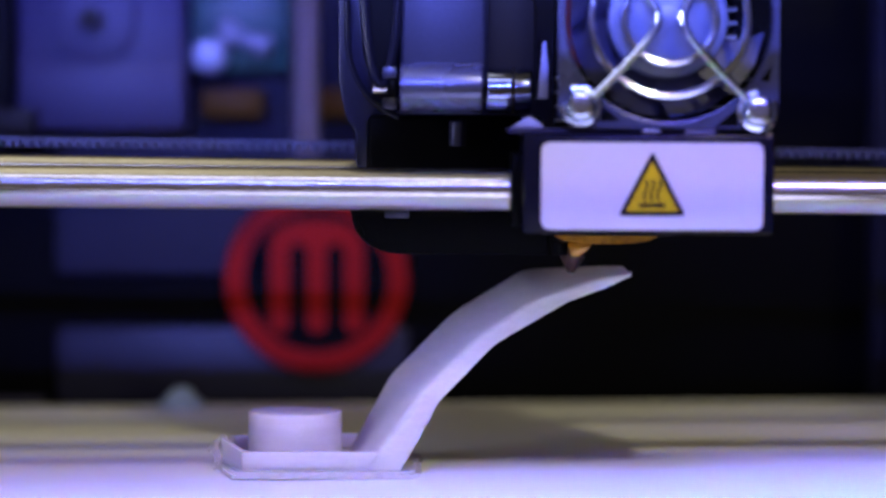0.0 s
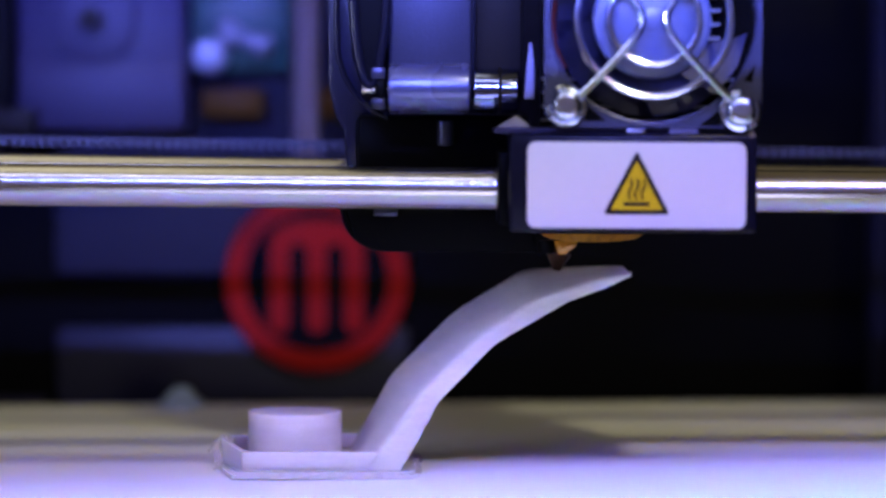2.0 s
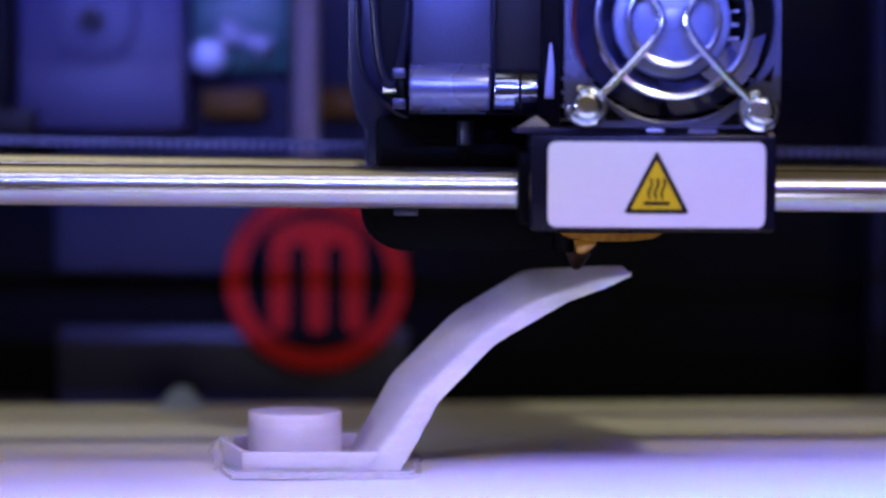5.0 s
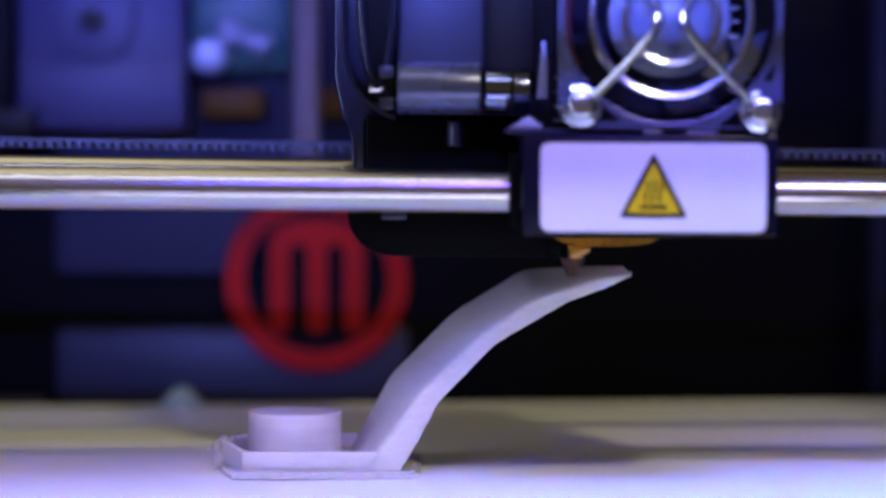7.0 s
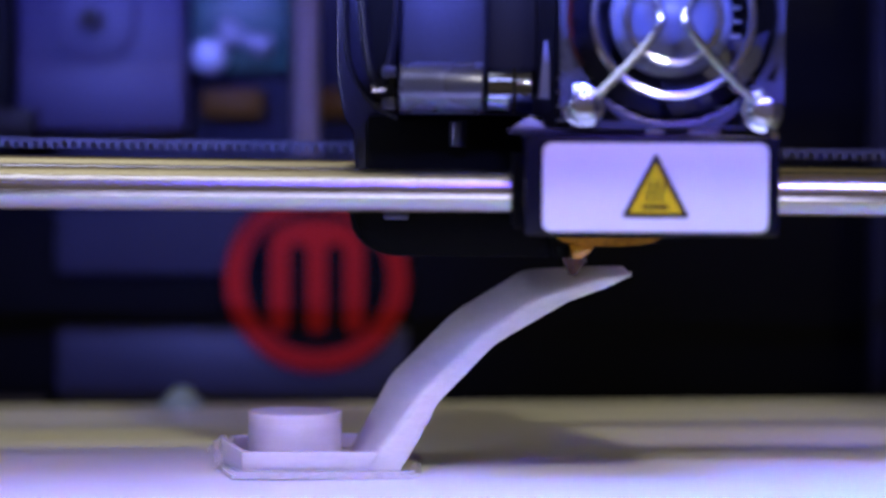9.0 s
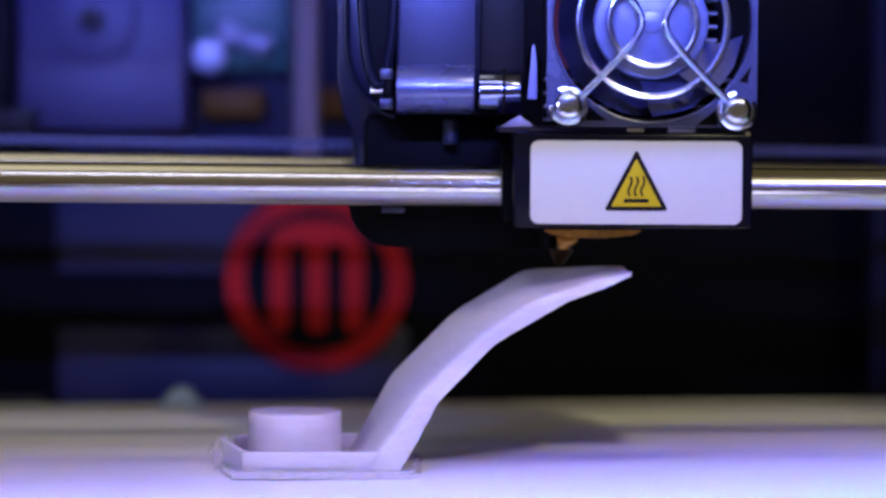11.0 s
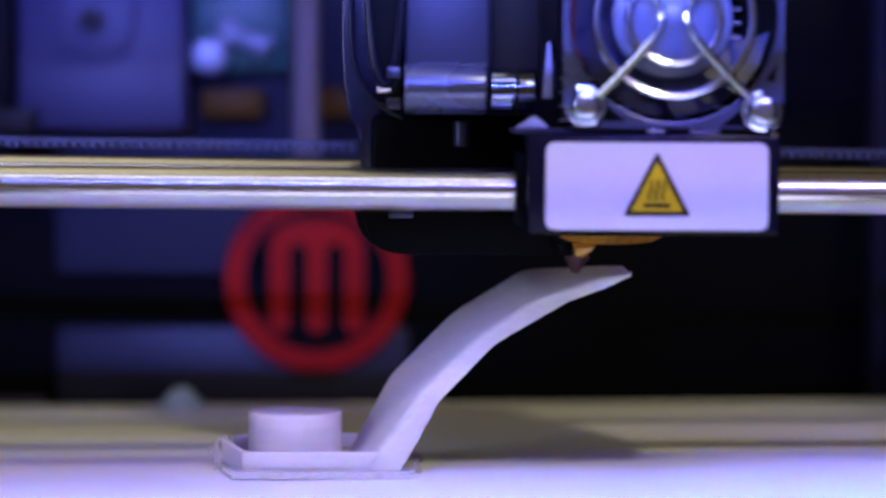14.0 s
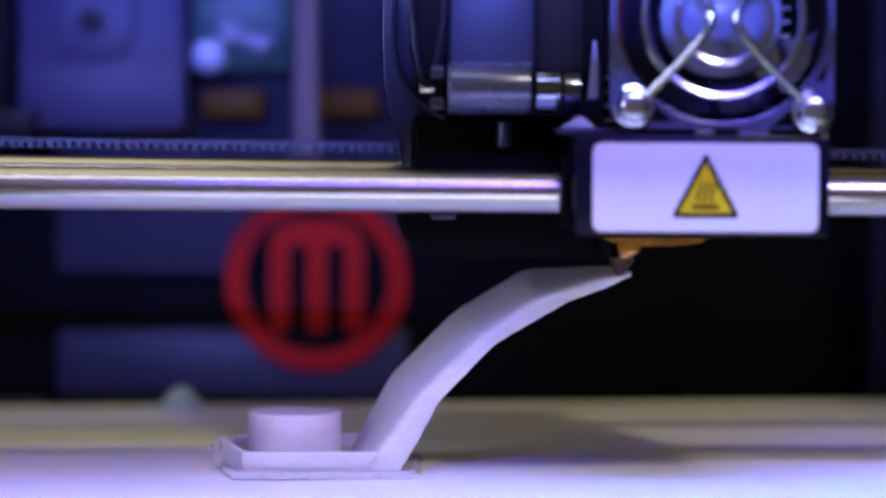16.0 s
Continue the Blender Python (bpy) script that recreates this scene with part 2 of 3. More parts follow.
# ---- the printed piece ----
def build_print():
    piece = empty("printed_part")
    tagged(piece, "half-finished white plastic print with a curved arm", "3D print")
    # base: a flat octagonal plate
    def plate(points, z0, z1, bevel):
        bm = bmesh.new()
        f = bm.faces.new([bm.verts.new((x * 0.001, y * 0.001, z0 * 0.001)) for x, y in points])
        r = bmesh.ops.extrude_face_region(bm, geom=[f])
        bmesh.ops.translate(bm, vec=(0, 0, (z1 - z0) * 0.001), verts=[g for g in r["geom"] if isinstance(g, bmesh.types.BMVert)])
        if bevel:
            bmesh.ops.bevel(bm, geom=bm.edges[:], offset=bevel * 0.001, segments=2, affect="EDGES", profile=0.5)
        return bm
    rim = [(-38.4, -15), (-12.6, -15), (-12.0, -14), (-12.0, 11.5), (-15, 17), (-38, 17), (-43, 11), (-42.6, -4)]
    part("base", plate(rim, 0.7, 1.8, 0.15), PLA, piece)
    cxm, cym = -26.0, 0.5
    inner = [(cxm + (x - cxm) * 0.93, cym + (y - cym) * 0.92) for x, y in rim]
    bm = bmesh.new()
    loops = [[bm.verts.new((x * 0.001, y * 0.001, z * 0.001)) for x, y in pts] for pts, z in ((rim, 1.6), (rim, 4.8), (inner, 4.8), (inner, 1.6))]
    for a, b in zip(loops, loops[1:] + loops[:1]):
        for k in range(8):
            bm.faces.new((a[k], a[(k + 1) % 8], b[(k + 1) % 8], b[k]))
    part("raised_rim", bm, PLA, piece)
    # brim: a ragged thin skirt
    rnd = random.Random(4)
    outline = [(-40.2, -18), (-24, -19.2), (-6, -18), (-4.4, -14), (-4.6, 14), (-10, 20), (-38, 20), (-43.4, 12), (-42.9, -9)]
    pts = []
    for i, p in enumerate(outline):
        q = outline[(i + 1) % len(outline)]
        for k in range(10):
            a = k / 10
            pts.append((p[0] + (q[0] - p[0]) * a + rnd.uniform(-0.35, 0.35), p[1] + (q[1] - p[1]) * a + rnd.uniform(-0.45, 0.45)))
    part("brim", plate(pts, 0.02, 0.75, 0), PLA, piece, smooth=False)
    part("brim_layer", plate([(-25 + (x + 25) * 0.955 + rnd.uniform(-0.2, 0.2), y * 0.955 + rnd.uniform(-0.3, 0.3)) for x, y in pts], 0.7, 1.2, 0), PLA, piece, smooth=False)
    part("boss", cyl((-29.2, 0, 1.7), (-29.2, 0, 11.15), 9.2, seg=64, bevel=0.25), PLA, piece)
    # arm: front lower edge, front upper edge, back upper edge at each station
    low = [(-8.4, 0.8), (-5.4, 6.0), (-1.0, 14.3), (9.9, 25.6), (23.5, 33.5), (32.1, 36.8), (36.3, 38.8)]
    top = [(-15.6, 0.8), (-12.2, 5.6), (-4.2, 16.6), (7.2, 27.5), (17.0, 34.0), (30.0, 38.4), (36.2, 39.1)]
    back = [(-19.6, 0.8), (-16.8, 6.0), (-10.6, 17.4), (1.8, 29.9), (16.0, 38.6), (30.8, 39.2), (36.2, 39.15)]
    def along(points, u):
        k = min(int(u), len(points) - 2)
        return V(points[k]).lerp(V(points[k + 1]), u - k)
    bm = bmesh.new()
    rows, steps = [], 84
    for i in range(steps + 1):
        u = (len(low) - 1) * i / steps
        lo, hi, bk = (sum((along(pts, min(max(u + w, 0), len(low) - 1)) for w in (-0.1, -0.05, 0, 0.05, 0.1)), V((0, 0))) / 5 for pts in (low, top, back))
        w = 0.10 * noise.noise((i * 0.55, 3.1, 0)) + 0.07 * noise.noise((i * 1.9, 7.7, 0))
        a, c3, e3 = V((lo.x + w, -15.1, lo.y - w * 1.3)), V((hi.x, -15.1, hi.y)), V((bk.x, 12, bk.y + 0.6 * w))
        g = V((e3.x + a.x - c3.x, 12, e3.z + a.z - c3.z - 0.3))
        loop = [a]
        for p, q, r in ((a, c3, e3), (c3, e3, g)):
            b0, b1 = q.lerp(p, min(0.35, 1.3 / (p - q).length)), q.lerp(r, min(0.2, 2.2 / (r - q).length))
            for v in (0, 0.25, 0.5, 0.75, 1):
                loop.append(b0 * (1 - v) ** 2 + q * 2 * v * (1 - v) + b1 * v ** 2)
            if q is c3:
                for v in (0.25, 0.5, 0.75):
                    m = b1.lerp(r, v)
                    loop.append(m + V((0, 0, 0.10 * noise.noise((m.x * 0.35, m.y * 0.3, m.z * 0.35)))))
        loop.append(g)
        rows.append([bm.verts.new(p * 0.001) for p in loop])
    count = len(rows[0])
    for p, q in zip(rows, rows[1:]):
        for k in range(count):
            bm.faces.new((p[k], p[(k + 1) % count], q[(k + 1) % count], q[k]))
    bm.faces.new(rows[0])
    bm.faces.new(rows[-1])
    part("arm", bm, PLA, piece)
    part("arm_tip", cyl((35.6, -15.0, 38.9), (36.3, -9.0, 39.0), 0.42, 0.3, seg=12, bevel=0.15), PLA, piece)
    # corner lifted off the bed, and fine strings of plastic beside it
    bm = bmesh.new()
    q = [V(v) * 0.001 for v in ((-38.7, -14.9, 1.0), (-42.9, -5.0, 1.6), (-43.6, -4.0, 6.2), (-38.7, -14.9, 4.8))]
    w = [v + V((0.0011, 0.0009, -0.0002)) for v in q]
    a, b = [bm.verts.new(v) for v in q], [bm.verts.new(v) for v in w]
    bm.faces.new(a)
    bm.faces.new(b[::-1])
    for k in range(4):
        bm.faces.new((a[k], b[k], b[(k + 1) % 4], a[(k + 1) % 4]))
    part("lifted_corner", bm, PLA, piece)
    for cx, cy, r, h in ((-44.6, -6, 1.4, 5.4), (-43.6, 2, 1.2, 6.2), (-45.4, 5, 1.0, 4.6), (-42.8, -2, 0.9, 6.8)):
        loop = [(cx + r * math.cos(0.33 * k), cy + 2 * math.sin(0.2 * k), 0.5 + (h - 0.5) * math.sin(math.pi * k / 24) * (0.8 + 0.2 * math.cos(0.9 * k))) for k in range(25)]
        part("plastic_string", wire(loop, 0.11, 6), STRING, piece)
    return piece


build_print()


# ---- the moving gantry ----
def build_gantry():
    g = empty("gantry_rods")
    tagged(g, "two polished steel guide rods with a black toothed belt", "guide rods")
    part("front_rod", cyl((-185, 18, 57.2), (185, 18, 54.0), 4.0, seg=48), STEEL, g)
    part("rear_rod", cyl((-185, 62, 59.0), (185, 62, 53.6), 4.0, seg=48), STEEL, g)
    bm = box(-185, 185, 80, 86, 62.7, 63.4)
    for i in range(185):
        x = -184 + i * 2.0
        box(x - 0.5, x + 0.5, 80, 86, 61.4, 62.8, bm=bm)
    belt = part("belt", bm, BELT, g)
    belt.rotation_euler = (0, radians(0.84), 0)
    return g


GANTRY = build_gantry()


# ---- the moving extruder carriage; its origin is under the middle of the label ----
def build_carriage():
    c = empty("extruder_carriage")
    tagged(c, "black extruder head with fan, motor and warning label", "extruder")
    part("housing", box(-23.4, 22.2, 0.4, 30, 48.0, 66.0, 0.8), GLOSSBLACK, c)
    lab = part("label", prism(rounded(-20.1, 20.1, 48.75, 64.6, 1.6), -0.1, 0.5, 0.0), WHITE, c, "white label with a yellow hot-surface triangle")
    def triangle(half, low, high, r):
        """A triangle with round corners, in millimetres."""
        corners = [V((0.0, high)), V((-half, low)), V((half, low))]
        pts = []
        for k, p in enumerate(corners):
            a, b = (corners[k - 1] - p).normalized(), (corners[(k + 1) % 3] - p).normalized()
            for u in (0, 0.25, 0.5, 0.75, 1):
                pts.append(tuple(p + a * r * (1 - u) ** 2 + b * r * u ** 2))
        return pts
    part("triangle_border", prism(triangle(6.15, 51.3, 63.1, 0.9), -0.16, -0.05), INK, lab)
    part("triangle", prism(triangle(4.75, 52.15, 61.2, 0.3), -0.21, -0.1), YELLOW, lab)
    part("hot_plate_bar", box(-2.4, 2.4, -0.26, -0.15, 52.85, 53.6), INK, lab)
    for x in (-1.2, 0.0, 1.2):
        part("heat_wave", wire([(x - 0.32 * math.sin(k * 0.62), -0.22, 54.1 + k * 0.37) for k in range(11)], 0.23, 6), INK, lab)
    # thin metal plate and shims between label and fan
    part("mount_plate", box(-26, 12, 4, 40, 66.1, 67.0, 0.2), GREYPAINT, c)
    # heat sink with fins seen through the fan
    hs = part("heat_sink", box(-17, 23, 22, 26, 67.4, 107), BLACK, c)
    for i in range(15):
        part("fin", box(13.0 if i > 3 else -17, 16.4 if i > 3 else 23, 13.5, 22, 68.2 + i * 2.6, 68.8 + i * 2.6), FIN, hs)
    return c


CARRIAGE = build_carriage()


def build_fan(c):
    cx, cz = 3.0, 87.2
    fan = part("fan", ring(cx, cz, 2.5, 12.5, 19.3, 19.9), FANPLASTIC, c)
    bm = bmesh.new()
    outer = rounded(cx - 20, cx + 20, cz - 20, cz + 20, 2.0, 4)
    n = 96
    inner = [(cx + 19.3 * math.cos(k * math.tau / n), cz + 19.3 * math.sin(k * math.tau / n)) for k in range(n)]
    def edge(a):
        ca, sa = math.cos(a), math.sin(a)
        s = min(20 / max(abs(ca), 1e-6), 20 / max(abs(sa), 1e-6))
        s = min(s, 26.6)
        return (cx + ca * s, cz + sa * s)
    rings = []
    for y in (2.4, 5.0):
        rings.append([bm.verts.new((p[0] * 0.001, y * 0.001, p[1] * 0.001)) for p in inner])
        rings.append([bm.verts.new((edge(k * math.tau / n)[0] * 0.001, y * 0.001, edge(k * math.tau / n)[1] * 0.001)) for k in range(n)])
    i0, o0, i1, o1 = rings
    for a, b in ((i0, o0), (o0, o1), (o1, i1), (i1, i0)):
        for k in range(n):
            bm.faces.new((a[k], a[(k + 1) % n], b[(k + 1) % n], b[k]))
    part("front_flange", bm, FANPLASTIC, fan)
    part("bore_lip", wire([(cx + 19.2 * math.cos(k * math.tau / 96), 2.3, cz + 19.2 * math.sin(k * math.tau / 96)) for k in range(96)], 0.34, 8, True), FANPLASTIC, fan)
    part("stator_ring", ring(cx, cz, 9.5, 11.5, 14.6, 15.6), FANPLASTIC, fan)
    part("flange_hole", prism([(cx + 18.2, cz - 11.6), (cx + 18.9, cz - 8.2), (cx + 16.6, cz - 11.2)], 2.34, 2.6), BLACK, fan)
    part("hub", cyl((cx, 5.0, cz), (cx, 12, cz), 11.0, seg=48, bevel=0.8), HUB, fan)
    part("hub_cap", cyl((cx, 4.7, cz), (cx, 5.2, cz), 2.2, seg=32, bevel=0.2), HUB, fan)
    for k in range(8):
        a = radians(42 + 39.5 * k)
        bm = bmesh.new()
        rows = []
        for i in range(5):
            r = 10.8 + i * 1.85
            tw = a + i * 0.06
            p = [(cx + r * math.cos(tw + w), 6.0 + 5.2 * u, cz + r * math.sin(tw + w)) for w, u in ((-0.36, 0.0), (0.0, 0.35), (0.36, 0.7))]
            rows.append([bm.verts.new(V(q) * 0.001) for q in p])
        for p, q in zip(rows, rows[1:]):
            for j in range(2):
                bm.faces.new((p[j], p[j + 1], q[j + 1], q[j]))
        bmesh.ops.solidify(bm, geom=bm.faces[:], thickness=0.0007)
        part("blade", bm, BLADE, fan)
    guard = part("wire_guard", wire([(cx + 14.2 * math.cos(k * math.tau / 72), 1.2, cz + 14.2 * math.sin(k * math.tau / 72)) for k in range(72)], 0.75, 10, True), ZINC, c, "bright steel wire fan guard")
    part("guard_ring", wire([(cx + 8.3 * math.cos(k * math.tau / 60), 1.2, cz + 8.3 * math.sin(k * math.tau / 60)) for k in range(60)], 0.7, 10, True), ZINC, guard)
    for side in (-1, 1):
        pts = []
        for k in range(41):
            u = -1 + k / 20
            z = 15.0 * u
            x = side * (2.2 + 12.2 * (math.sqrt(u * u + 0.06) - 0.245) / 0.785)
            pts.append((cx + x, 0.2, cz + z))
        part("guard_wire", wire(pts, 0.72, 10), ZINC, guard)
    for sx in (-1, 1):
        for sz in (-1, 1):
            x, z = cx + sx * 16, cz + sz * 16 - (0.8 if sx > 0 else 0)
            loop = [(x + 3.2 * math.cos(a), 1.2, z + 3.2 * math.sin(a)) for a in (radians(135 - sx * 45 + 300 * k / 24) for k in range(25))]
            part("guard_eye", wire(loop, 0.75, 10), ZINC, guard)
            s = part("fan_screw", cyl((x, -2.2, z), (x, 2.4, z), 2.7, seg=32, bevel=1.1), ZINC, c)
            part("screw_socket", cyl((x, -2.25, z), (x, -1.5, z), 1.2, 0.9, seg=6), ZINC, s)
            if sz < 0:
                tx = x - sx * 5.4
                part("flange_hole", prism([(tx - 2.0, z - 2.8), (tx + 2.0, z - 2.8), (tx + sx * 1.6, z + 0.2)], 2.34, 2.6), BLACK, fan)


build_fan(CARRIAGE)


def build_motor(c):
    def block(name, x0, x1, y0, y1, z0, z1, cut, material, bevel, parent):
        bm = bmesh.new()
        pts = [(y0 + cut, z0), (y1 - cut, z0), (y1, z0 + cut), (y1, z1 - cut), (y1 - cut, z1), (y0 + cut, z1), (y0, z1 - cut), (y0, z0 + cut)]
        f = bm.faces.new([bm.verts.new((x0 * 0.001, y * 0.001, z * 0.001)) for y, z in pts])
        r = bmesh.ops.extrude_face_region(bm, geom=[f])
        bmesh.ops.translate(bm, vec=((x1 - x0) * 0.001, 0, 0), verts=[g for g in r["geom"] if isinstance(g, bmesh.types.BMVert)])
        bmesh.ops.bevel(bm, geom=bm.edges[:], offset=bevel * 0.001, segments=3, affect="EDGES", profile=0.5)
        return part(name, bm, material, parent)
    m = block("motor", -46.0, -30.0, 18, 60, 72.0, 114.0, 3.0, MOTORPAINT, 0.8, c)
    block("motor_end_cap", -29.8, -20.6, 18.8, 59.4, 72.6, 113.4, 3.0, MOTORCAP, 0.6, m)
    block("cap_rim", -30.3, -29.5, 17.7, 60.4, 71.8, 114.2, 3.0, GLOSSBLACK, 0.2, m)
    # round spring housing under the motor, with a bright sleeve and a slotted end
    h = part("roller_housing", cyl((-46.0, 19.5, 74.4), (-30.6, 19.5, 74.4), 4.9, seg=48, bevel=0.4), ROLLER, c)
    part("bright_sleeve", cyl((-29.9, 19.5, 74.0), (-21.4, 19.5, 74.0), 4.2, seg=40, bevel=0.4), DARKCHROME, h, "bright steel sleeve")
    part("sleeve_collar", cyl((-25.2, 19.5, 74.0), (-24.6, 19.5, 74.0), 4.4, seg=40), MOTORCAP, h)
    part("end_slot", cyl((-48.2, 19.5, 74.4), (-46.8, 19.5, 74.4), 3.6, seg=32, bevel=0.3), BLACK, h)
    for z in (71.4, 77.2):
        part("end_tab", box(-49.2, -46.7, 15.6, 20, z - 1.0, z + 1.0, 0.3), MOTORPAINT, h)
    part("end_pin", cyl((-51.2, 18.5, 74.2), (-48.3, 18.5, 74.2), 0.9, seg=16, bevel=0.3), CHROME, h)


build_motor(CARRIAGE)


def build_body(c):
    part("body", box(-52.4, -18.6, 34, 70, 46, 69.2, 1.0), BLACK, c)
    # upright plate behind the feeder
    plate = part("carriage_plate", prism([(-48.5, 58.6), (-48.5, 118), (-59.0, 118), (-58.6, 76), (-57.2, 69), (-55.4, 66), (-55.0, 58.6)], 44, 62, 0.8), SHEENPLASTIC, c)
    part("plate_groove", box(-53.0, -52.0, 43.2, 44.4, 59, 68, 0.2), BLACK, plate)
    # lower duct with a round left corner
    pts = [(-17.5, 42.6), (-17.5, 53), (-56, 53), (-55.6, 50)]
    for k in range(9):
        a = radians(180 + 90 * k / 8)
        pts.append((-46.5 + 9 * math.cos(a), 50.6 + 8 * math.sin(a)))
    part("air_duct", prism(pts, 30, 64, 0.5), BLACK, c)
    # small raised bluish tile that imitates a glint on the duct
    part("duct_glint", box(-49.0, -44.4, 29.0, 30.2, 49.6, 51.0, 0.2), MOTORPAINT, c)
    # moulded bracket with concentric round ribs beside the motor
    out = [(-46.4, 68), (-46.4, 118), (-56.5, 118)]
    for k in range(9):
        a = radians(180 + 70 * k / 8)
        out.append((-42 + 14.4 * math.cos(a), 84 + 16 * math.sin(a)))
    b = part("bracket", prism(out, 22, 60, 0.8), SHEENPLASTIC, c)
    for r in (0.0, 3.2, 5.6):
        arc = [(-56.0 + r, 20.6, 118 - k * 2) for k in range(17)]
        for k in range(1, 9):
            a = radians(180 + 72 * k / 8)
            arc.append((-42 + (14 - r) * math.cos(a), 20.6, 84 + (16 - r) * math.sin(a)))
        part("bracket_rib", wire(arc, 0.55, 8), GLOSSBLACK, b)
    part("set_screw", cyl((-35.2, 30, 63.4), (-35.2, 30, 68.2), 1.6, seg=20, bevel=0.3), MOTORPAINT, c)
    # oval rim of the feeder wheel beside the motor
    oval = [(-49.6 + 3.4 * math.cos(a), 17.6, 101 + 26 * math.sin(a)) for a in (k * math.tau / 64 for k in range(64))]
    wheel = part("feeder_wheel", wire(oval, 1.0, 10, True), GLOSSBLACK, c)
    part("wheel_face", prism([(x, z) for x, _, z in oval], 18.4, 21.5), BLACK, wheel)
    # pale shims and corner pieces under and beside the fan
    part("shim", prism([(-25.6, 67.1), (-19.4, 67.1), (-19.6, 67.6), (-22.0, 69.3)], 8, 14, 0.1), SHIMPLATE, c)
    part("shim", prism([(-20.4, 72.5), (-18.6, 72.5), (-18.6, 78.5), (-19.1, 83), (-19.5, 83)], 12, 14, 0.1), SHIMPLATE, c)
    part("shim", box(-1.6, 1.6, 3.0, 6, 66.2, 67.0, 0.1), ALU, c)
    part("shim", box(6.2, 11.4, 3.0, 6, 66.2, 67.3, 0.1), SHIMPLATE, c)
    part("corner_pin", cyl((21.2, 0.6, 66.0), (21.2, 6, 66.0), 0.5, seg=12), CHROME, c)
    part("bearing_block", box(-25.3, -23.0, 8, 28, 49.0, 62.5, 0.5), BLACK, c)
    crescent = [(-16.8, 46.6)] + [(-16.4 + 19 * k / 14, 46.3 - 1.3 * math.sin(math.pi * k / 14) ** 0.45) for k in range(15)] + [(3.0, 46.6)]
    heater = part("heater_block", prism(crescent, 24, 38, 0.0), KAPTON, c, "heater block wrapped in amber tape")
    part("tape_flap", prism([(-14.2, 45.2), (-9.4, 45.3), (-10.0, 44.0), (-12.0, 42.4), (-13.4, 42.6)], 25, 29, 0.15), KAPTON, heater)
    part("heater_socket", cyl((-15.6, 27, 45.2), (-15.6, 27, 42.7), 1.7, 1.5, seg=20, bevel=0.2), BLACK, heater)
    part("heater_cover", box(-19, 6, 22, 40, 46.7, 48.4, 0.2), BLACK, c)
    nz = part("nozzle", cyl((-13.0, 30, 42.4), (-13.0, 30, 45.0), 2.6, seg=6, bevel=0.2), BRASS, c, "burnt brass nozzle")
    part("nozzle_tip", cyl((-13.0, 30, 42.5), (-13.4, 30, 39.2), 2.5, 0.7, seg=24), BRASS, nz)
    part("burnt_drip", cyl((-12.6, 28.6, 42.8), (-13.4, 29.4, 40.2), 1.1, 0.5, seg=12, bevel=0.2), BRASS, nz)
    part("red_wire", wire([(3.0 + 18.3 * math.cos(radians(160 + 2.6 * k)), 7, 87.2 + 18.3 * math.sin(radians(160 + 2.6 * k))) for k in range(20)], 0.5, 8), REDWIRE, c)


build_body(CARRIAGE)


